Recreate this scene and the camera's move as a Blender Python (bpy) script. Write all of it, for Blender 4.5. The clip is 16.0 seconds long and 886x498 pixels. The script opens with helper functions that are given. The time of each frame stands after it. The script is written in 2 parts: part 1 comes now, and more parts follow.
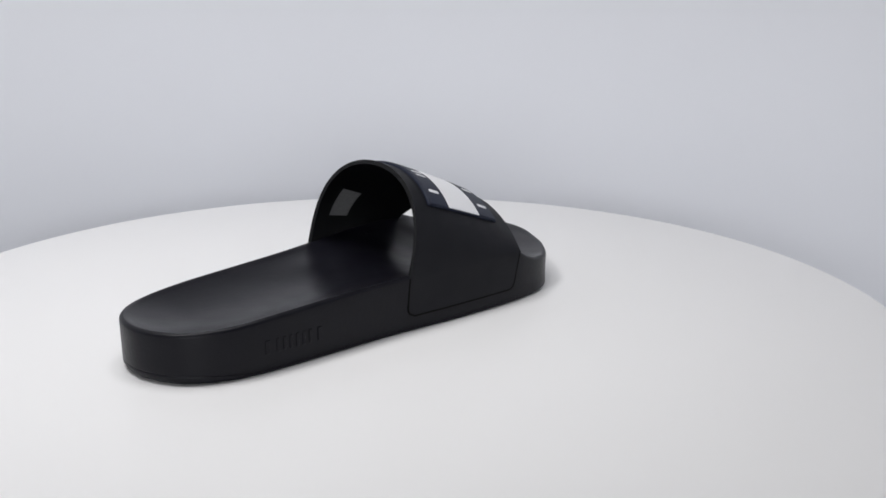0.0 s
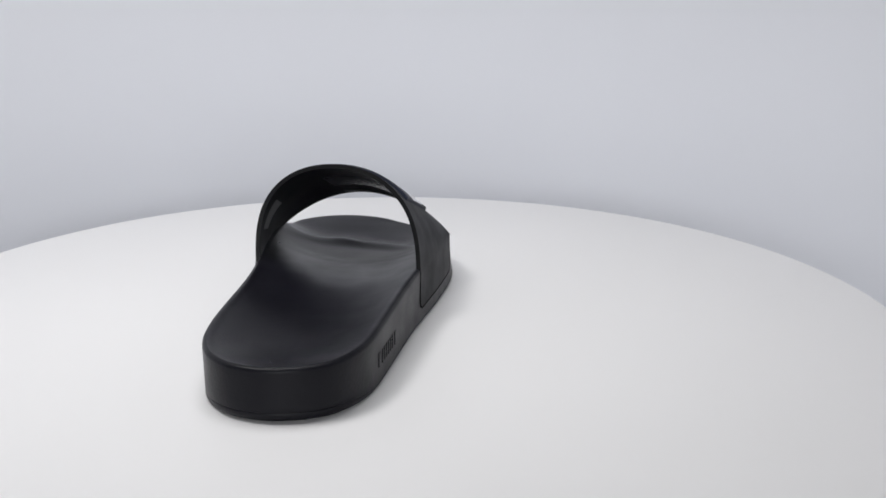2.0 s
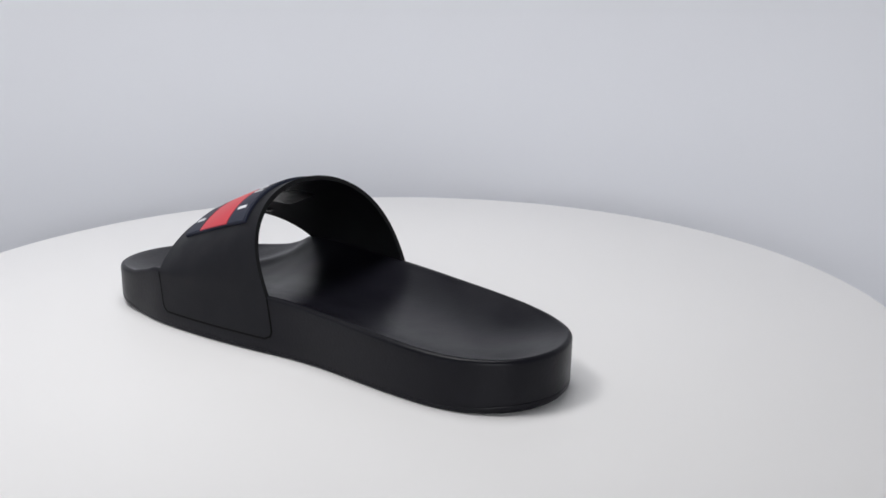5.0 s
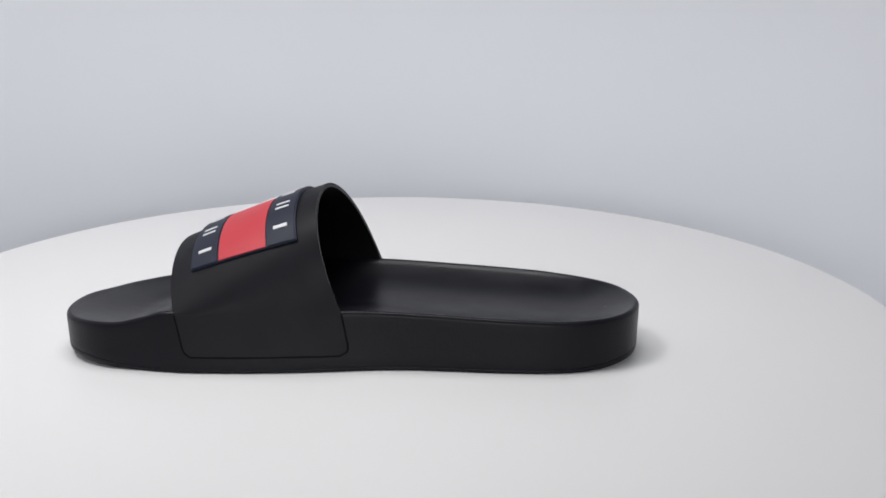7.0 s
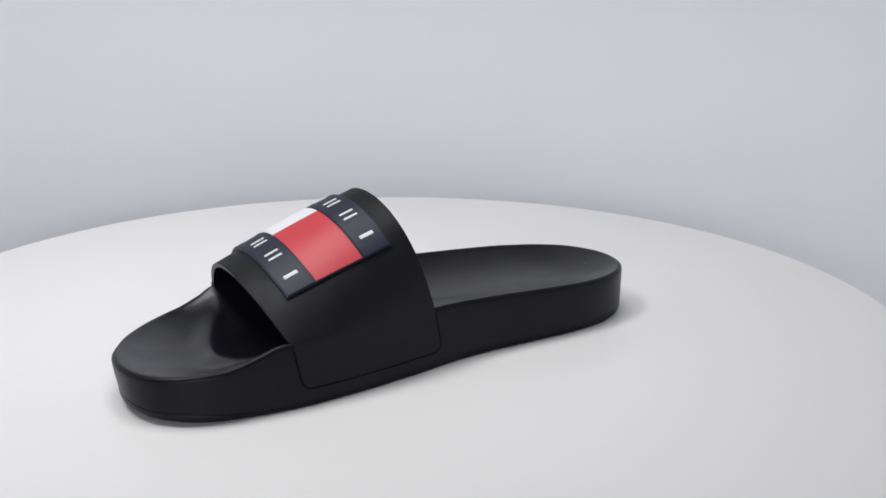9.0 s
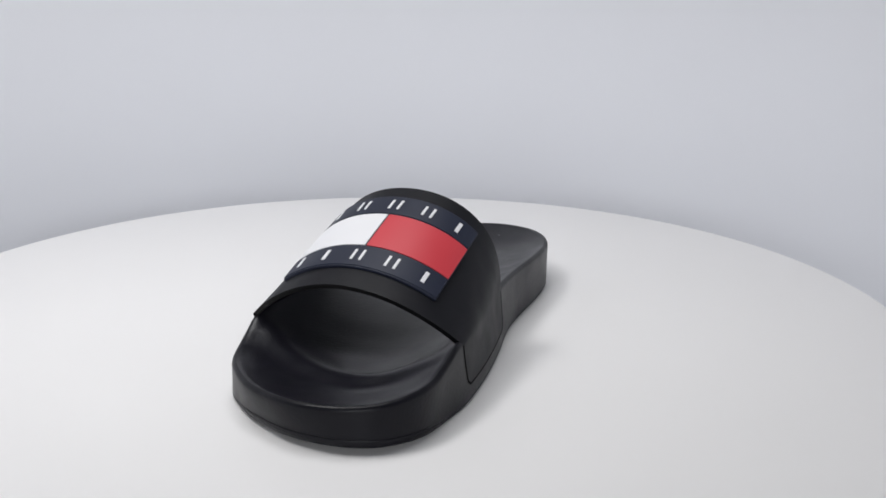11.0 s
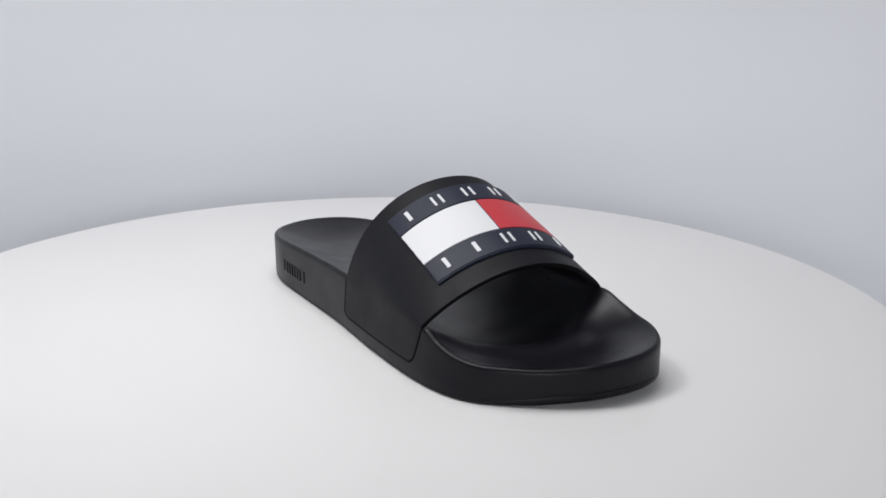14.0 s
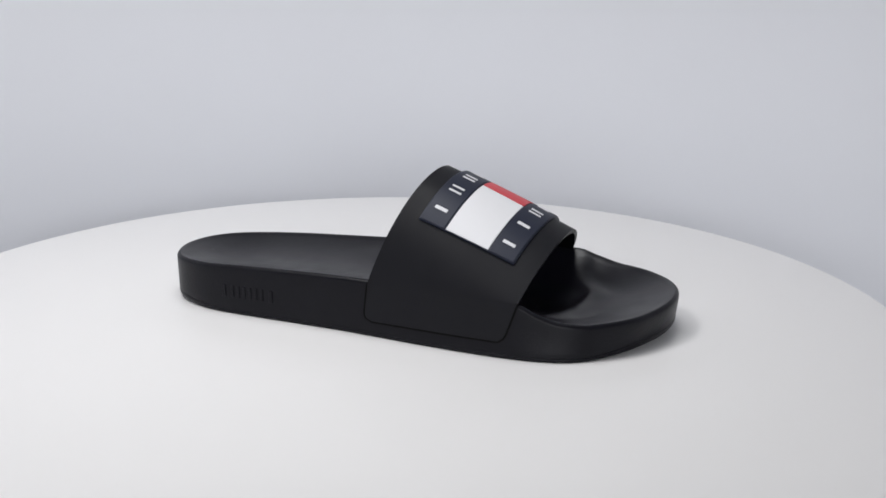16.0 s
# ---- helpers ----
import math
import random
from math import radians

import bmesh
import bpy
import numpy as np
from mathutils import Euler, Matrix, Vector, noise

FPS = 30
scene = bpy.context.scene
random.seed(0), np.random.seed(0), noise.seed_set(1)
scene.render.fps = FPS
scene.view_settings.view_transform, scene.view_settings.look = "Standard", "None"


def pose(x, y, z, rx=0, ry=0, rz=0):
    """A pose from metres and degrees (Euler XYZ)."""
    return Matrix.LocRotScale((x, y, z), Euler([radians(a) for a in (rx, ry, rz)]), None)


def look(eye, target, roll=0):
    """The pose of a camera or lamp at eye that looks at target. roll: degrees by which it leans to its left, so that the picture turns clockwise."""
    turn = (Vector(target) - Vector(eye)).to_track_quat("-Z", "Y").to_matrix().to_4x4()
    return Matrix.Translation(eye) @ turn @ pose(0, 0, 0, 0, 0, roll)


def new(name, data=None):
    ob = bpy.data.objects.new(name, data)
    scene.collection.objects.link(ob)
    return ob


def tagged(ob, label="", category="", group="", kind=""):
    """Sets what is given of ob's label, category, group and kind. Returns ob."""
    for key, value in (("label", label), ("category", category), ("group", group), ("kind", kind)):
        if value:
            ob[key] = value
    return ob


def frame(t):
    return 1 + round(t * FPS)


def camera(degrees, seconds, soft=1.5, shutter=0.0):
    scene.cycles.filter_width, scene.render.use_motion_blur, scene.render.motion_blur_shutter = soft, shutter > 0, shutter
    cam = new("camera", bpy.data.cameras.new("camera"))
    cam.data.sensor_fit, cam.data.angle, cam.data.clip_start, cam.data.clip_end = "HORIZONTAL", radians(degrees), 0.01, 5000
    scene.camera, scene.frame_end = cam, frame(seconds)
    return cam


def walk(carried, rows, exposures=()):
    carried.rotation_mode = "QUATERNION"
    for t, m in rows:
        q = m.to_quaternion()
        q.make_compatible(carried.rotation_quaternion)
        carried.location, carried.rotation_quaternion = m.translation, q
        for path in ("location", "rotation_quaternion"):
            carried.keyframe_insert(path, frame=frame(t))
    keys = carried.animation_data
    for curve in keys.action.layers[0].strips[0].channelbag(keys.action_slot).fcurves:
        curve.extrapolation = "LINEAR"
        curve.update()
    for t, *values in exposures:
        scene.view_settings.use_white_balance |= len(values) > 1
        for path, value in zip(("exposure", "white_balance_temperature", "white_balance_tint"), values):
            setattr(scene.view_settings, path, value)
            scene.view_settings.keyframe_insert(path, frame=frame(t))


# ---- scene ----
DEG = 44.23
cam = camera(DEG, 16.0, soft=1.65, shutter=0.3)
EYE = (0.0, -0.54, 0.1929)
cam_pose = Matrix.Translation(EYE) @ pose(0, 0, 0, 0, 0, -3.447) @ pose(0, 0, 0, 90 - 15.828, 0, 0) @ pose(0, 0, 0, 0, 0, 0.25)
walk(cam, [(0.0, cam_pose), (16.0, cam_pose)], exposures=[(0.0, 0.0), (16.0, 0.0)])

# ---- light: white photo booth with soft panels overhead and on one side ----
world = bpy.data.worlds.new("world")
world.use_nodes = True
scene.world = world
world.node_tree.nodes["Background"].inputs[0].default_value = (0.9, 0.93, 1.0, 1)
world.node_tree.nodes["Background"].inputs[1].default_value = 0.1


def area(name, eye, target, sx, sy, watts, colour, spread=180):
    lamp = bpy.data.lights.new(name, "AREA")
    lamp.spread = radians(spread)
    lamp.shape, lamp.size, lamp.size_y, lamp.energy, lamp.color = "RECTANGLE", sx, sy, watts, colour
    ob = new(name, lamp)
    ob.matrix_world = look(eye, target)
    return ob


area("ceiling_panel_light", (-0.05, 0.03, 0.88), (-0.05, 0.03, 0), 0.50, 0.42, 1.045, (0.985, 0.99, 1.0), 84)
area("key_panel_light", (-0.332, -0.12, 0.70), (0.02, -0.02, 0), 0.18, 0.18, 1.05, (1.0, 0.99, 0.98), 120)
# added fill behind the camera to even out the wall; no visible source
area("front_fill_light", (-0.05, -1.06, 0.20), (0.0, 0.42, -0.20), 0.70, 0.26, 1.035, (0.97, 0.985, 1.0), 90)


# ---- materials ----
def mat(name, colour, rough, spec=0.5, grain=0.0, grain_size=0.001, mottle=0.06, mottle_size=0.03, rough_var=0.06):
    """Principled surface with two scales of variation: fine grain in relief and broad mottling of colour and gloss."""
    m = bpy.data.materials.new(name)
    m.use_nodes = True
    nt = m.node_tree
    b = nt.nodes["Principled BSDF"]
    b.inputs["Specular IOR Level"].default_value = spec
    co = nt.nodes.new("ShaderNodeTexCoord")
    big = nt.nodes.new("ShaderNodeTexNoise")
    big.inputs["Scale"].default_value, big.inputs["Detail"].default_value = 1.0 / mottle_size, 5
    nt.links.new(co.outputs["Object"], big.inputs["Vector"])
    ramp = nt.nodes.new("ShaderNodeMapRange")
    ramp.inputs[1].default_value, ramp.inputs[2].default_value = 0.15, 0.85
    ramp.inputs[3].default_value, ramp.inputs[4].default_value = 1 - mottle, 1 + mottle
    nt.links.new(big.outputs["Fac"], ramp.inputs[0])
    mul = nt.nodes.new("ShaderNodeVectorMath")
    mul.operation = "SCALE"
    mul.inputs[0].default_value = colour
    nt.links.new(ramp.outputs[0], mul.inputs["Scale"])
    nt.links.new(mul.outputs[0], b.inputs["Base Color"])
    rr = nt.nodes.new("ShaderNodeMapRange")
    rr.inputs[1].default_value, rr.inputs[2].default_value = 0.15, 0.85
    rr.inputs[3].default_value, rr.inputs[4].default_value = rough - rough_var, rough + rough_var
    nt.links.new(big.outputs["Fac"], rr.inputs[0])
    nt.links.new(rr.outputs[0], b.inputs["Roughness"])
    if grain:
        fine = nt.nodes.new("ShaderNodeTexNoise")
        fine.inputs["Scale"].default_value, fine.inputs["Detail"].default_value = 1.0 / grain_size, 3
        nt.links.new(co.outputs["Object"], fine.inputs["Vector"])
        bump = nt.nodes.new("ShaderNodeBump")
        bump.inputs["Strength"].default_value, bump.inputs["Distance"].default_value = grain, 0.0004
        nt.links.new(fine.outputs["Fac"], bump.inputs["Height"])
        nt.links.new(bump.outputs[0], b.inputs["Normal"])
    return m


M_SOLE = mat("black_moulded_foam", (0.0044, 0.0043, 0.0072), 0.38, 0.185, 0.26, 0.0014, 0.12, 0.014, 0.08)
M_BED = mat("black_footbed_foam", (0.0054, 0.0052, 0.0088), 0.325, 0.35, 0.23, 0.0011, 0.12, 0.014, 0.07)
M_STRAP = mat("black_matte_rubber", (0.0052, 0.0053, 0.0080), 0.55, 0.21, 0.05, 0.0012, 0.16, 0.016, 0.13)
M_LINING = mat("black_smooth_lining", (0.003, 0.003, 0.0036), 0.26, 0.22, 0.03, 0.002)
# M_INNER: darker version of M_STRAP for the strap's inside and rims
M_INNER = mat("black_strap_inside", (0.0028, 0.0028, 0.0034), 0.45, 0.19, 0.03, 0.0012)
M_SEAM = mat("black_gap_shade", (0.003, 0.003, 0.003), 0.9, 0.1)
M_NAVY = mat("navy_rubber", (0.010, 0.0135, 0.030), 0.52, 0.36, 0.05, 0.0008)
M_WHITE = mat("white_rubber", (0.70, 0.70, 0.725), 0.5, 0.4, 0.03, 0.0008, 0.015)
M_RED = mat("red_rubber", (0.50, 0.036, 0.05), 0.48, 0.45, 0.04, 0.0008, 0.03)
M_TAG = mat("grey_print", (0.17, 0.17, 0.175), 0.36, 0.5, 0.0, 0.001, 0.25, 0.0016)
M_LINT = mat("pale_lint", (0.3, 0.3, 0.31), 0.8, 0.3)
M_TABLE = mat("white_satin_acrylic", (0.745, 0.738, 0.742), 0.42, 0.35, 0.02, 0.002, 0.012, 0.12)
M_WALL = mat("white_booth_sheet", (0.806, 0.818, 0.865), 0.75, 0.25, 0.03, 0.004, 0.015, 0.3)
M_FLOOR = mat("grey_booth_floor", (0.18, 0.182, 0.19), 0.7, 0.3, 0.05, 0.004)
M_CEIL = mat("dark_grey_baffle", (0.08, 0.08, 0.085), 0.8, 0.3)
M_DARK = mat("dark_front_baffle", (0.02, 0.02, 0.022), 0.9, 0.2)


# ---- mesh helpers ----
def mesh_of(name, verts, faces, material, smooth=True):
    me = bpy.data.meshes.new(name)
    me.from_pydata([tuple(v) for v in verts], [], faces)
    me.materials.append(material)
    me.polygons.foreach_set("use_smooth", [smooth] * len(me.polygons))
    bm = bmesh.new()
    bm.from_mesh(me)
    bmesh.ops.remove_doubles(bm, verts=bm.verts, dist=1e-7)
    bmesh.ops.recalc_face_normals(bm, faces=bm.faces)
    bm.to_mesh(me)
    bm.free()
    return me


def part(name, me, parent, label=""):
    ob = new(name, me)
    ob.parent = parent
    return tagged(ob, label)


def grid_faces(rows, cols, closed=False, base=0):
    out = []
    for i in range(rows - 1):
        for j in range(cols if closed else cols - 1):
            k = (j + 1) % cols
            out.append((base + i * cols + j, base + i * cols + k, base + (i + 1) * cols + k, base + (i + 1) * cols + j))
    return out


def interp(x, xs, ys):
    """Smooth curve through a short table, with no overshoot."""
    if x <= xs[0]:
        return float(ys[0])
    if x >= xs[-1]:
        return float(ys[-1])
    i = max(k for k in range(len(xs) - 1) if xs[k] <= x)
    d = [(ys[k + 1] - ys[k]) / (xs[k + 1] - xs[k]) for k in range(len(xs) - 1)]

    def slope(k):
        if k == 0 or k == len(xs) - 1 or d[k - 1] * d[k] <= 0:
            return 0.0
        return 2 * d[k - 1] * d[k] / (d[k - 1] + d[k])

    h = xs[i + 1] - xs[i]
    t = (x - xs[i]) / h
    return ((2 * t ** 3 - 3 * t * t + 1) * ys[i] + (t ** 3 - 2 * t * t + t) * h * slope(i)
            + (3 * t * t - 2 * t ** 3) * ys[i + 1] + (t ** 3 - t * t) * h * slope(i + 1))


def smooth01(x):
    x = min(max(x, 0.0), 1.0)
    return x * x * (3 - 2 * x)


MM = 0.001
FLOOR_Z = -0.30
WALL_TOP, ROOF_Z = 0.42, 0.92

# ---- booth ----
def booth():
    R, ycut, yfront, zf, zc, th = 0.42, 0.0, -1.15, FLOOR_Z, WALL_TOP, 0.02
    n = 64
    arc = [(R * math.cos(math.pi * i / n), ycut + R * math.sin(math.pi * i / n)) for i in range(n + 1)]
    line = [(R, yfront)] + arc + [(-R, yfront)]
    outer = [((R + th) / R * x, y if abs(y - yfront) < 1e-9 else ycut + (y - ycut) * (R + th) / R) for x, y in line]
    verts, faces = [], []
    c = len(line)
    sweep = [(-0.06 * (1 - math.cos(math.pi / 2 * (1 - k / 8))), zf + 0.06 * (1 - math.sin(math.pi / 2 * (1 - k / 8)))) for k in range(9)]
    for off, z in sweep + [(0.0, zc)]:
        for x, y in line:
            s = (R + off) / R
            verts.append((x * s, y if y < ycut - 1e-9 else y * s, z))
    rows = len(sweep) + 1
    faces += grid_faces(rows, c)
    base = len(verts)
    for z in (zf, zc):
        for x, y in outer:
            verts.append((x, y, z))
    faces += grid_faces(2, c, base=base)
    top = (rows - 1) * c
    for j in range(c - 1):
        faces.append((top + j, top + j + 1, base + c + j + 1, base + c + j))
        faces.append((j, j + 1, base + j + 1, base + j))
    wall = new("wall_back", mesh_of("wall_back", verts, faces, M_WALL))
    tagged(wall, "curved seamless pale grey-white photo booth wall", "wall", kind="structure")

    def slab(name, x0, x1, y0, y1, z0, z1, label, category, material=M_WALL):
        v = [(x, y, z) for z in (z0, z1) for y in (y0, y1) for x in (x0, x1)]
        f = [(0, 1, 3, 2), (4, 5, 7, 6), (0, 1, 5, 4), (2, 3, 7, 6), (0, 2, 6, 4), (1, 3, 7, 5)]
        return tagged(new(name, mesh_of(name, v, f, material, False)), label, category, kind="structure")

    # floor is out of view; its grey holds back bounce on the lower wall
    slab("floor", -0.8, 0.8, -1.3, 0.8, zf - 0.03, zf - 0.002, "plain unseen floor under the turntable, grey to cut bounce light", "floor", M_FLOOR)
    # added dark hood, out of view, to darken reflections: a plain ring of boards over the wall
    verts, faces = [], []
    for z in (zc + 0.003, ROOF_Z):
        for scale in (1.0, (R + th) / R):
            for x, y in line:
                verts.append((x * scale, y if y < ycut - 1e-9 else y * scale, z))
    for a, b in ((0, 2 * c), (c, 3 * c), (0, c), (2 * c, 3 * c)):
        for j in range(c - 1):
            faces.append((a + j, a + j + 1, b + j + 1, b + j))
    hood = new("upper_baffle", mesh_of("upper_baffle", verts, faces, M_CEIL))
    tagged(hood, "unseen dark grey ring of boards that darkens reflections from above", "wall", kind="structure")
    # unseen lid, made dark so upward slopes reflect little light
    slab("ceiling", -0.8, 0.8, -1.3, 0.8, ROOF_Z + 0.004, ROOF_Z + 0.03, "unseen dark ceiling board that keeps reflections from above dark", "ceiling", M_CEIL)
    # unseen dark board behind the camera; darkens reflections on sides that face it
    slab("wall_front", -0.8, 0.8, yfront - 0.03, yfront - 0.002, zf, ROOF_Z, "unseen dark board across the booth front, keeps reflections dark", "wall", M_DARK)


def lathe(profile, n):
    verts, faces = [], []
    for r, z in profile:
        for j in range(n):
            a = 2 * math.pi * j / n
            verts.append((r * math.cos(a), r * math.sin(a), z))
    faces = grid_faces(len(profile), n, True)
    faces.append(tuple(range(n)))
    faces.append(tuple(range((len(profile) - 1) * n, len(profile) * n)))
    return verts, faces


def make_turntable():
    table = new("turntable")
    tagged(table, "white display turntable with a large round satin plate", "turntable")
    table.location = (0.0017, 0.0140, FLOOR_Z)
    v, f = lathe([(0.10, 0.0), (0.105, 0.004), (0.105, 0.16), (0.10, 0.166), (0.04, 0.168), (0.04, -FLOOR_Z - 0.011)], 96)
    part("housing", mesh_of("housing", v, f, M_WALL), table, "white round motor housing")
    R = 0.2773
    prof = [(R - 0.004, -0.012), (R - 0.001, -0.011), (R, -0.009)]
    prof += [(R - 0.003 + 0.003 * math.cos(a), -0.003 + 0.003 * math.sin(a)) for a in [math.pi / 2 * k / 6 for k in range(7)]]
    v, f = lathe(prof, 256)
    return part("plate", mesh_of("plate", v, f, M_TABLE), table, "round white satin plate")


# ---- the slide sandal; local x across, y towards the toe, z up, in millimetres until built ----
CTRL = [(-7, -139), (7, -136), (17, -130), (24.5, -120), (29.3, -110), (32.4, -100), (34.8, -90), (38, -75), (41.1, -60), (44.2, -45),
        (47.4, -30), (50.6, -15), (53.8, 0), (57.4, 15), (61, 30), (64.2, 45), (66.9, 60), (67.9, 73), (67.2, 86), (64.2, 97.6),
        (56.8, 109.4), (48.4, 119.8), (37.8, 128.2), (25.8, 135.6), (10.6, 139.5), (-4, 138.6), (-16.2, 132.8), (-25.7, 121.8), (-30.1, 110.4), (-32.4, 98),
        (-34.4, 85), (-36, 71), (-37.2, 52), (-37.4, 32), (-36.9, 13), (-36.4, -3), (-37.4, -20), (-39.7, -40), (-42.3, -58), (-44.3, -75),
        (-45.2, -90), (-44.6, -101), (-42.6, -111), (-38.6, -121), (-30.5, -131), (-19, -137)]


def closed_curve(ctrl, n):
    """Closed Catmull-Rom curve, resampled evenly and lightly smoothed."""
    p = np.array(ctrl, float)
    pts = []
    for i in range(len(p)):
        a, b, c, d = p[i - 1], p[i], p[(i + 1) % len(p)], p[(i + 2) % len(p)]
        for k in range(12):
            t = k / 12
            pts.append(0.5 * (2 * b + (c - a) * t + (2 * a - 5 * b + 4 * c - d) * t * t + (3 * b - a - 3 * c + d) * t ** 3))
    q = np.array(pts)
    for _ in range(30):
        q = (np.roll(q, 1, 0) + 2 * q + np.roll(q, -1, 0)) / 4
    s = np.concatenate([[0], np.cumsum(np.hypot(*(np.roll(q, -1, 0) - q).T))])
    q2 = np.vstack([q, q[:1]])
    u = np.linspace(0, s[-1], n, endpoint=False)
    return np.stack([np.interp(u, s, q2[:, 0]), np.interp(u, s, q2[:, 1])], 1)


NO = 300
OUT = closed_curve(CTRL, NO)
TAN = np.roll(OUT, -1, 0) - np.roll(OUT, 1, 0)
TAN /= np.hypot(*TAN.T)[:, None]
NRM = np.stack([TAN[:, 1], -TAN[:, 0]], 1)
_right = np.array(sorted([(y, x) for x, y in OUT if x > -7 + (y + 138.8) * 0.07]))
_left = np.array(sorted([(y, x) for x, y in OUT if x <= -7 + (y + 138.8) * 0.07]))


def edge_u(side, v):
    t = _right if side > 0 else _left
    return float(np.interp(v, t[:, 0], t[:, 1]))


def rim_z(u, v):
    """Height of the rim; the two sides differ in front of the strap."""
    vc = min(max(v, -112), 108)
    lo, hi = edge_u(-1, vc), edge_u(1, vc)
    w = smooth01((u - lo) / max(hi - lo, 1e-3))
    left = interp(v, [-139, -110, -70, -30, 0, 60, 85, 96, 110, 120, 140], [23, 23, 24.3, 26, 27, 27.5, 27.3, 24.2, 20.8, 20.1, 19])
    right = interp(v, [-139, -110, -95, -60, -20, 0, 50, 64, 73, 85, 100, 125, 140], [23, 24.1, 25.1, 26.5, 27.4, 27.2, 26.5, 25.3, 21.0, 17.4, 16.0, 16.1, 17.5])
    return left * (1 - w) + right * w


def crest_v(u):
    """Front edge of the raised ball pad: an arc across the toes with a slight wave."""
    x = (u - 5) / (59 if u > 5 else 37)
    return 93.5 - (34 if u > 5 else 16) * x * x + 3.0 * math.exp(-((u - 2) / 10) ** 2) + 0.8 * math.sin(u / 9)


def bed_z(u, v, k):
    """Footbed height: k runs from 0 at the rim to 1 on the middle line."""
    z = rim_z(u, v)
    pad = interp(v, [-139, -125, -100, -60, -20, 10, 32, 52, 67, 81, 100, 140], [18.5, 17.4, 16.4, 17.4, 18.2, 17.0, 14.9, 11.9, 10.4, 10.6, 11.2, 12])
    basin = interp(v, [40, 60, 96, 112, 128, 141], [12.4, 11.4, 10.6, 11.6, 14, 17])
    d = v - crest_v(u)
    step = smooth01((d + 2) / 16)
    flank = smooth01(abs(u - 12) / 30) * (1.0 if u > 12 else 0.3)
    mid = pad * (1 - step) + basin * step + 1.7 * math.exp(-((d + 1) / (5.0 if d < -1 else 8.0)) ** 2)
    mid -= 0.7 * flank * math.exp(-((d - 11) / 7) ** 2)
    mid += 0.9 * math.exp(-((d + 1) / 6) ** 2) * math.exp(-((u - 2) / 11) ** 2)
    prof = 1 - (1 - min(1.0, k)) ** 2.2
    z += (mid - z) * prof
    z += 2.0 * math.exp(-((v - 5) / 30) ** 2) * math.exp(-((u + 20) / 16) ** 2) * smooth01(k * 2)
    return z


RISE = 1.9


def lift(v):
    """Toe spring and slight heel rise of the underside."""
    return 2.3 * max(0, (v - 96) / 44) ** 2 + 0.6 * max(0, (-v - 108) / 31) ** 2 - RISE


def lean_at(u, v):
    """How far the foot of the side wall lies inside its top edge: tucked in at the toe, flared beside the strap."""
    toe = smooth01((v - 92) / 36)
    flare = smooth01((v + 35) / 50) * (1 - smooth01((v - 78) / 30))
    return (-0.3 + 2.0 * smooth01((u + 20) / 50)) * toe - flare * 2.0


def tip(v):
    """1 round the heel and the toe, where the outsole is thicker and curls up; 0 along the sides."""
    return max(smooth01((v - 92) / 36), smooth01((-v - 98) / 34))


def split_z(v):
    """Height of the line between outsole and foam over the underside."""
    return 2.13 + 2.5 * tip(v)


def medial(j):
    """Point of the middle line under rim point j; rim points that face each other share it."""
    v = (OUT[j][1] + OUT[(NO - j) % NO][1]) / 2
    vc = min(max(v, -98), 92)
    return (edge_u(-1, vc) + edge_u(1, vc)) / 2, vc


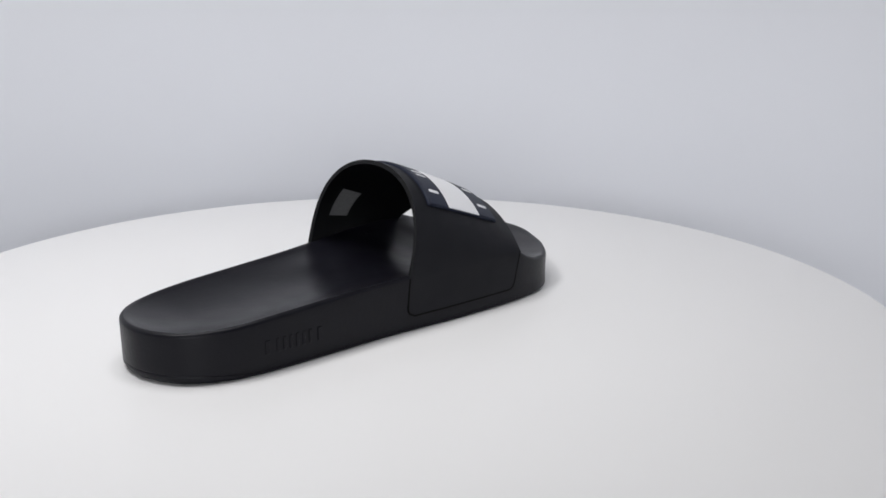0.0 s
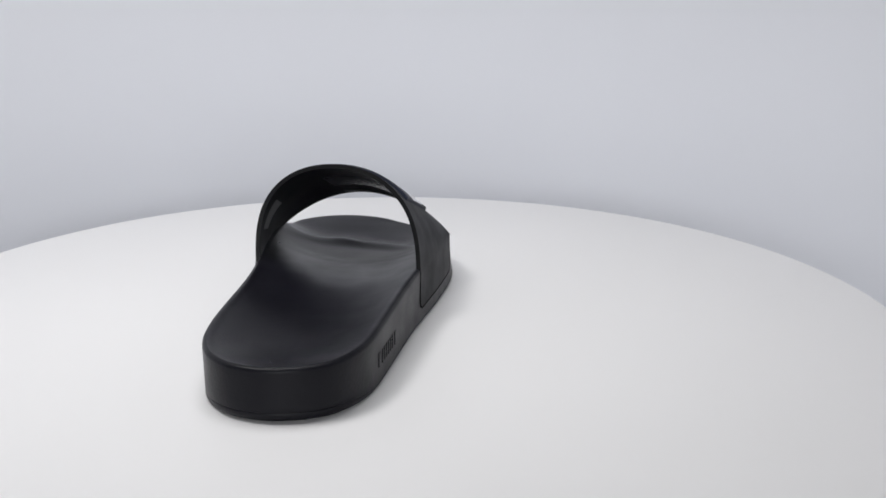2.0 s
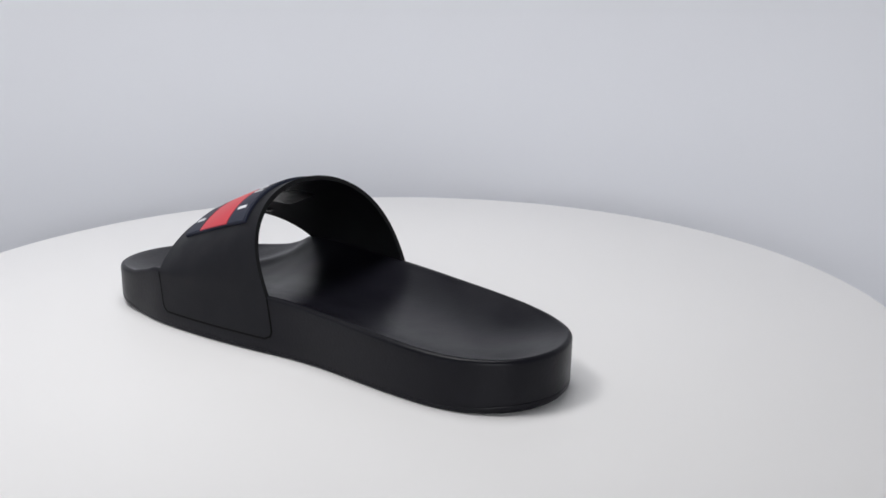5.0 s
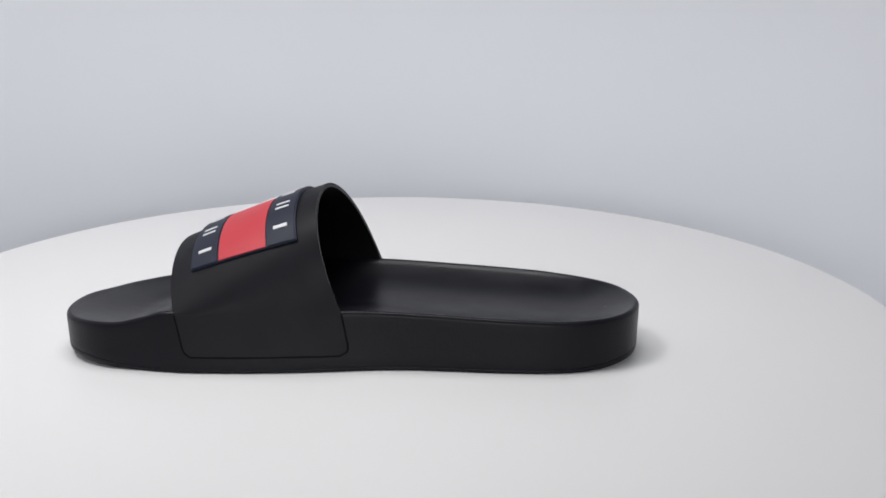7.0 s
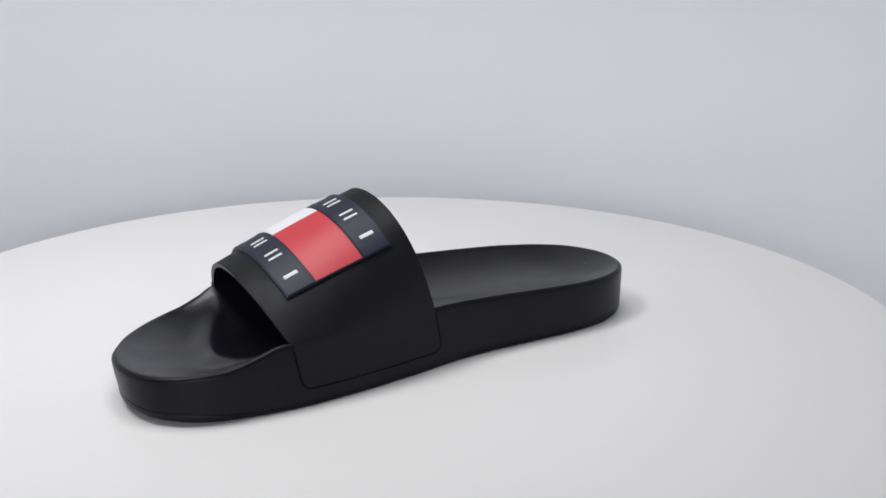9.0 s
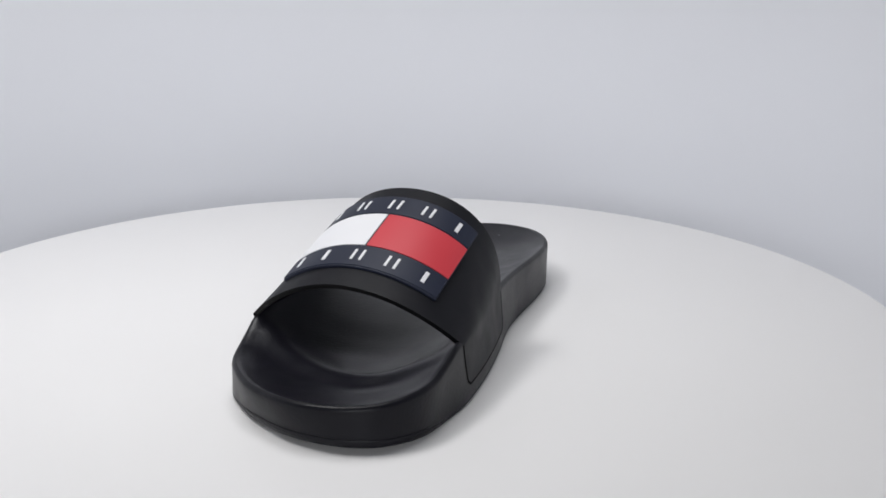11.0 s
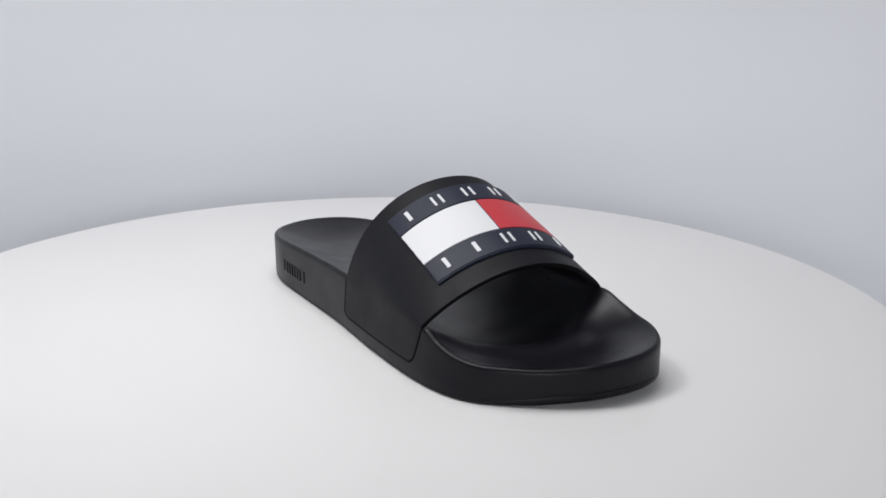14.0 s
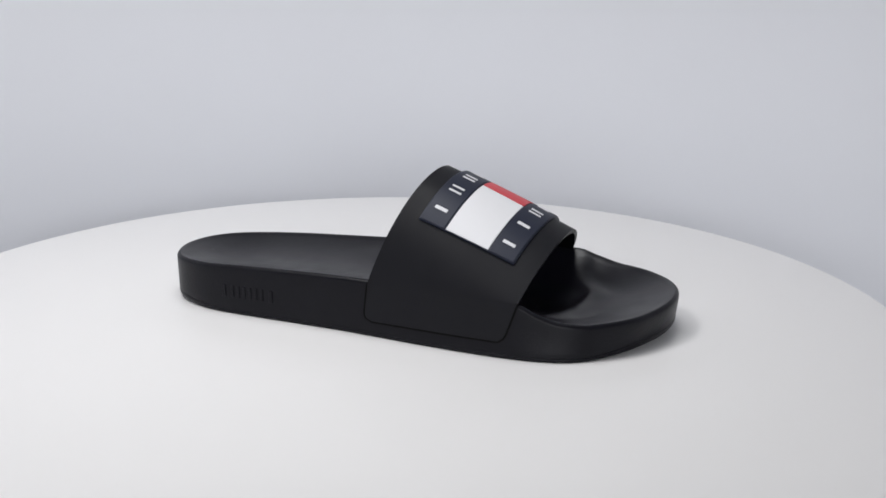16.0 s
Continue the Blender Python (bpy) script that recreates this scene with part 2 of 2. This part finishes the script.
def make_sole(parent):
    rings = []

    def ring(inset, zf, low=0.0):
        # low: how far down the wall the ring lies; the forefoot wall leans in towards the ground
        lean = np.array([lean_at(u, v) for u, v in OUT]) * low
        pts = OUT - NRM * (inset + lean)[:, None]
        return [(p[0], p[1], zf(o[0], o[1])) for p, o in zip(pts, OUT)]

    rings.append(ring(9, lambda u, v: lift(v) + split_z(v) - 0.1, 1))
    rings.append(ring(0.42, lambda u, v: lift(v) + split_z(v), 1))
    rings.append(ring(0.36, lambda u, v: lift(v) + split_z(v) + 0.12, 1))
    rings.append(ring(0.3, lambda u, v: lift(v) + split_z(v) + 0.5, 1))
    for k in range(1, 5):
        rings.append(ring(0.3 - 0.06 * k, lambda u, v, k=k: (lift(v) + split_z(v) + 0.5) * (1 - k / 5) + (rim_z(u, v) - 2.0) * k / 5, (1 - k / 5) ** 1.5))
    for a in range(7):
        an = math.pi / 2 * a / 6
        r = 2.0
        rings.append(ring(r * (1 - math.cos(an)), lambda u, v, an=an: rim_z(u, v) - r + r * math.sin(an)))
    n = len(rings)
    verts = [q for r in rings for q in r]
    faces = grid_faces(n, NO, True)
    faces.append(tuple(range(NO)))
    body = mesh_of("sole", [(x * MM, y * MM, z * MM) for x, y, z in verts], faces, M_SOLE)
    sole = part("sole", body, parent, "thick black moulded foam sole")
    curl = np.array([1.5 + 1.9 * tip(v) for u, v in OUT])
    low = [ring(9, lambda u, v: lift(v), 1)]
    for a in range(6):
        an = math.pi / 2 * a / 5
        low.append(ring(curl * (1 - math.sin(an)) + 0.3, lambda u, v, an=an: lift(v) + (1.5 + 2.2 * tip(v)) * (1 - math.cos(an)), 1))
    low.append(ring(0.3, lambda u, v: lift(v) + split_z(v) - 0.2, 1))
    low.append(ring(0.42, lambda u, v: lift(v) + split_z(v) - 0.05, 1))
    low.append(ring(9, lambda u, v: lift(v) + split_z(v) - 0.05, 1))
    faces = grid_faces(len(low), NO, True) + [tuple(range(NO)), tuple(range((len(low) - 1) * NO, len(low) * NO))]
    part("outsole", mesh_of("outsole", [(x * MM, y * MM, z * MM) for r in low for x, y, z in r], faces, M_SOLE), parent, "thin black outsole under the foam")
    # footbed: from just inside the rim to the middle line
    verts = []
    K = 34
    for i in range(K + 1):
        k = (i / K) ** 1.15
        for j in range(NO):
            p = OUT[j] - NRM[j] * 2.0
            mu, mv = medial(j)
            u, v = p[0] + (mu - p[0]) * k, p[1] + (mv - p[1]) * k
            z = rim_z(*OUT[j]) if i == 0 else bed_z(u, v, k)
            if 0 < i < 4:
                z = z + (rim_z(*OUT[j]) - z) * (1 - i / 4) ** 2
            verts.append((u * MM, v * MM, z * MM))
    part("footbed", mesh_of("footbed", verts, grid_faces(K + 1, NO, True), M_BED), parent, "black contoured footbed with heel cup and toe ridge")
    return sole


# strap edges: white base u, v; red base u, v; top z; exponents; bow
REAR = (51.6, -13.9, -37.3, 4.9, 77.1, 0.97, 0.74, 18.4, 1.0, -1.8)
FRONT = (66.3, 64.2, -33.6, 81.0, 48.7, 1.0, 1.77, 9.8, -1.1, 1.3)
Z_BASE, Z_LOW = 26.0, 6.0


def arch(q, th):
    uw, vw, ur, vr, zt, p, n, vb, vs, us = q
    c, s = math.cos(th), max(math.sin(th), 0.0)
    cc, ss = math.copysign(abs(c) ** p, c), s ** n
    return Vector(((uw + ur) / 2 + (uw - ur) / 2 * cc + us * ss, (vw + vr) / 2 + (vw - vr) / 2 * c + vb * ss + vs * s * c, Z_BASE + (zt - Z_BASE) * ss))


def strap_point(s, w):
    """Outer surface of the strap. s: 0..1 over the arch, below 0 and above 1 down the sides; w: 0 rear, 1 front."""
    th = math.pi * min(max(s, 0), 1)
    a, b = arch(REAR, th), arch(FRONT, th)
    p = a.lerp(b, w)
    side = 1 if s < 0.5 else -1
    base = arch(REAR, 0 if side > 0 else math.pi).lerp(arch(FRONT, 0 if side > 0 else math.pi), w)
    bulge = edge_u(side, base.y) + 0.12 * side - base.x
    fade = max(0.0, 1 - math.sin(th)) ** 1.3
    p.x += bulge * fade
    p.z += 0.9 * math.sin(math.pi * w) * math.sin(th)
    if s < 0 or s > 1:
        d = (-s if s < 0 else s - 1) / 0.25
        p.z = Z_BASE + (Z_LOW - Z_BASE) * d
        low_r, low_f = ((-16.2, 57.3) if side > 0 else (1.3, 77.0))
        p.y = p.y + (low_r + (low_f - low_r) * w - p.y) * d
        p.x = edge_u(side, p.y) + (0.12 - lean_at(60 * side, p.y) * d ** 1.5 * 0.62) * side
    return p


def strap_normal(s, w):
    e = 0.01
    a = strap_point(min(s + e, 1.25), w) - strap_point(max(s - e, -0.25), w)
    b = strap_point(s, min(w + e, 1)) - strap_point(s, max(w - e, 0))
    n = a.cross(b).normalized()
    return -n if n.dot(strap_point(s, w) - Vector((12, 40, 20))) < 0 else n


def corner_trim(s, w):
    """Rounds the lower corners of the side flaps."""
    d = (-s if s < 0 else s - 1) / 0.25 if (s < 0 or s > 1) else 0
    if d <= 0.75:
        return w
    x = (d - 0.75) / 0.25
    cut = 1 - math.sqrt(max(0.0, 1 - x * x))
    return 0.062 * cut + w * (1 - (0.062 + 0.035) * cut)


def make_strap(parent):
    S = [-0.25 * (1 - i / 14) ** 1.0 for i in range(14)] + [i / 72 for i in range(73)] + [1 + 0.25 * (i / 14) for i in range(1, 15)]
    S = sorted(set([-0.25, -0.2475, -0.243, -0.237] + S + [1.25, 1.2475, 1.243, 1.237]))
    Wn = 26
    T = 2.3
    rows, cols = len(S), Wn + 1
    outer, inner = [], []
    for s in S:
        for j in range(cols):
            w = corner_trim(s, j / Wn)
            p = strap_point(s, w)
            n = strap_normal(min(max(s, -0.2), 1.2), w)
            outer.append(p * MM)
            inner.append((p - n * T) * MM)
    verts = outer + inner
    k = rows * cols
    me = bpy.data.meshes.new("strap")
    faces = grid_faces(rows, cols) + grid_faces(rows, cols, base=k)
    for i in range(rows - 1):
        for j in (0, cols - 1):
            a, b = i * cols + j, (i + 1) * cols + j
            faces.append((a, b, b + k, a + k))
    for j in range(cols - 1):
        for i in (0, rows - 1):
            a, b = i * cols + j, i * cols + j + 1
            faces.append((a, b, b + k, a + k))
    me = mesh_of("strap", verts, faces, M_STRAP)
    me.materials.append(M_INNER)
    count = (rows - 1) * (cols - 1)
    for f in list(me.polygons)[count:2 * count]:
        f.material_index = 1
    for f in list(me.polygons)[2 * count:2 * count + 2 * (rows - 1)]:
        f.material_index = 1
    ob = part("strap", me, parent, "wide arched matte black rubber strap")
    bev = ob.modifiers.new("bevel", "BEVEL")
    bev.width, bev.segments, bev.limit_method, bev.angle_limit = 0.9 * MM, 3, "ANGLE", radians(50)
    bev.harden_normals = True
    # black tube for the gap's shade where each flap is let into the sole
    for side in (0, 1):
        path = []
        sv = (lambda d: -0.25 * d) if side == 0 else (lambda d: 1 + 0.25 * d)
        for i in range(13):
            path.append((sv(i / 12), 0.0))
        for i in range(1, 30):
            path.append((sv(1.0), i / 30))
        for i in range(13):
            path.append((sv(1 - i / 12), 1.0))
        cu = bpy.data.curves.new("seam", "CURVE")
        cu.dimensions, cu.bevel_depth, cu.bevel_resolution = "3D", 0.55 * MM, 2
        sp = cu.splines.new("POLY")
        sp.points.add(len(path) - 1)
        for q, (s, w) in zip(sp.points, path):
            p = strap_point(s, corner_trim(s, w))
            e = 1 if side == 0 else -1
            q.co = ((p.x - 0.35 * e) * MM, p.y * MM, p.z * MM, 1)
        cu.materials.append(M_SEAM)
        tmp = bpy.data.objects.new("seam_tmp", cu)
        me = bpy.data.meshes.new_from_object(tmp)
        bpy.data.objects.remove(tmp)
        part("seam", me, ob, "thin black tube for the shaded gap round the strap flap")
    return ob


# badge corners on the strap, as (s, w): rear white, rear red, front white, front red
BADGE = ((0.212, 0.140), (0.7855, 0.128), (0.2233, 0.848), (0.7575, 0.852))


def badge_sw(a, b):
    """a: 0 white end .. 1 red end, b: 0 rear .. 1 front."""
    p, q, r, t = BADGE
    s = (p[0] * (1 - a) + q[0] * a) * (1 - b) + (r[0] * (1 - a) + t[0] * a) * b
    w = (p[1] * (1 - a) + q[1] * a) * (1 - b) + (r[1] * (1 - a) + t[1] * a) * b
    return s, w


def badge_patch(name, a0, a1, b0, b1, low, high, material, parent, label="", na=24, nb=10):
    lo, hi = [], []
    for i in range(na + 1):
        for j in range(nb + 1):
            s, w = badge_sw(a0 + (a1 - a0) * i / na, b0 + (b1 - b0) * j / nb)
            p, n = strap_point(s, w), strap_normal(s, w)
            lo.append((p + n * low) * MM)
            hi.append((p + n * high) * MM)
    rows, cols = na + 1, nb + 1
    k = rows * cols
    faces = grid_faces(rows, cols) + grid_faces(rows, cols, base=k)
    for i in range(na):
        for j in (0, nb):
            a, b = i * cols + j, (i + 1) * cols + j
            faces.append((a, b, b + k, a + k))
    for j in range(nb):
        for i in (0, na):
            a, b = i * cols + j, i * cols + j + 1
            faces.append((a, b, b + k, a + k))
    me = mesh_of(name, lo + hi, faces, material)
    ob = part(name, me, parent, label)
    bev = ob.modifiers.new("bevel", "BEVEL")
    bev.width, bev.segments, bev.limit_method, bev.angle_limit = min(0.35, (high - low) * 0.35) * MM, 2, "ANGLE", radians(50)
    bev.harden_normals = True
    return ob


def make_badge(strap):
    badge = badge_patch("badge", 0, 1, 0, 1, -0.6, 1.3, M_NAVY, strap, "raised navy rubber badge with white and red panels", 40, 20)
    g = 0.006
    badge_patch("navy_band", g, 1 - g, 0.012, 0.27, 1.0, 1.75, M_NAVY, badge, "navy band with a row of white marks", 40, 6)
    badge_patch("navy_band", g, 1 - g, 0.745, 0.988, 1.0, 1.75, M_NAVY, badge, "navy band with a row of white marks", 40, 6)
    badge_patch("white_panel", g, 0.496, 0.285, 0.73, 1.0, 1.75, M_WHITE, badge, "plain white rubber panel")
    badge_patch("red_panel", 0.504, 1 - g, 0.285, 0.73, 1.0, 1.75, M_RED, badge, "plain red rubber panel")
    # plain bars in two rows: a single bar for a narrow mark, a pair for a wide one
    rows = ((0.075, 0.205, ((0.115, 1), (0.305, 2), (0.5, 2), (0.69, 2), (0.88, 1))),
            (0.80, 0.925, ((0.115, 1), (0.305, 1), (0.5, 2), (0.69, 2), (0.88, 1))))
    for b0, b1, spots in rows:
        for a, bars in spots:
            for off, half in (((0.0, 0.012),) if bars == 1 else ((-0.024, 0.0075), (0.024, 0.0075))):
                badge_patch("mark", a + off - half, a + off + half, b0, b1, 1.6, 2.15, M_WHITE, badge, "", 4, 4)
    return badge


def make_sandal():
    sandal = new("slide_sandal")
    tagged(sandal, "black rubber slide sandal with navy, white and red badge", "sandal")
    make_sole(sandal)
    strap = make_strap(sandal)
    make_badge(sandal)
    # raised bars on the side wall near the heel
    for i, bars in enumerate((1, 2, 2, 2, 1)):
        mid = -97.9 + i * 7.1
        for off, half in (((0.0, 1.1),) if bars == 1 else ((-1.8, 0.75), (1.8, 0.75))):
            v0, v1 = mid + off - half, mid + off + half
            verts = []
            for out in (-0.5, 0.3):
                for v, z in ((v0, 7.6), (v1, 7.8), (v1, 14.4), (v0, 14.2)):
                    verts.append(((edge_u(1, v) + out) * MM, v * MM, z * MM))
            f = [(0, 1, 2, 3), (4, 5, 6, 7), (0, 1, 5, 4), (1, 2, 6, 5), (2, 3, 7, 6), (3, 0, 4, 7)]
            ob = part("embossed_bar", mesh_of("embossed_bar", verts, f, M_SOLE, False), sandal)
            bev = ob.modifiers.new("bevel", "BEVEL")
            bev.width, bev.segments = 0.25 * MM, 3
    # inside the strap behind the badge: a smooth plate and a thin raised lip along the front edge
    def inside_patch(name, a0, a1, b0, b1, high, label, na=24, nb=12):
        lo, hi = [], []
        for i in range(na + 1):
            for j in range(nb + 1):
                s, w = badge_sw(a0 + (a1 - a0) * i / na, b0 + (b1 - b0) * j / nb)
                p, n = strap_point(s, w), strap_normal(s, w)
                dome = max(0.0, math.sin(math.pi * i / na) * math.sin(math.pi * j / nb)) ** 0.5
                lo.append((p - n * 2.1) * MM)
                hi.append((p - n * (2.25 + (high - 2.25) * dome)) * MM)
        k = (na + 1) * (nb + 1)
        faces = grid_faces(na + 1, nb + 1) + grid_faces(na + 1, nb + 1, base=k)
        part(name, mesh_of(name, lo + hi, faces, M_LINING), strap, label)

    inside_patch("lining_plate", 0.20, 0.68, 0.30, 0.80, 3.0, "glossy black plate inside the strap")
    inside_patch("lining_lip", 0.22, 0.66, 1.02, 1.14, 3.0, "thin glossy lip inside the strap", 24, 6)
    # a pale fleck of lint in the heel cup
    me = bpy.data.meshes.new("fleck")
    bm = bmesh.new()
    bmesh.ops.create_icosphere(bm, subdivisions=1, radius=0.3 * MM)
    bm.to_mesh(me)
    bm.free()
    me.materials.append(M_LINT)
    fleck = part("fleck", me, sandal, "pale fleck of lint")
    bed = [o for o in sandal.children if o.name == "footbed"][0].data
    near = min(bed.vertices, key=lambda q: (q.co.x + 0.0123) ** 2 + (q.co.y + 0.1225) ** 2)
    fleck.location = near.co + Vector((0, 0, 0.0001))
    # grey printed patch on the inside of the strap
    lo, hi = [], []
    for i in range(9):
        for j in range(9):
            s, w = 0.80 + 0.133 * i / 8, 0.165 + 0.215 * j / 8 - 0.02 * i / 8
            p, n = strap_point(s, w), strap_normal(s, w)
            lo.append((p - n * 2.2) * MM)
            hi.append((p - n * 2.45) * MM)
    faces = grid_faces(9, 9) + grid_faces(9, 9, base=81)
    part("printed_patch", mesh_of("printed_patch", lo + hi, faces, M_TAG), strap, "small plain grey square printed inside the strap")
    return sandal


booth()
plate = make_turntable()
sandal = make_sandal()


# ---- movement: the plate turns steadily and carries the sandal ----
TURN0, RATE = -13.666, 18.39733


def motions():
    times = [i * 0.25 for i in range(65)]
    walk(plate, [(t, pose(0, 0, -FLOOR_Z, 0, 0, TURN0 + RATE * t)) for t in times])
    on_plate = pose(-0.0216, 0.0243, 0.0019, 0, 0, -25.6)
    walk(sandal, [(t, pose(0, 0, 0, 0, 0, TURN0 + RATE * t) @ on_plate) for t in times])


motions()
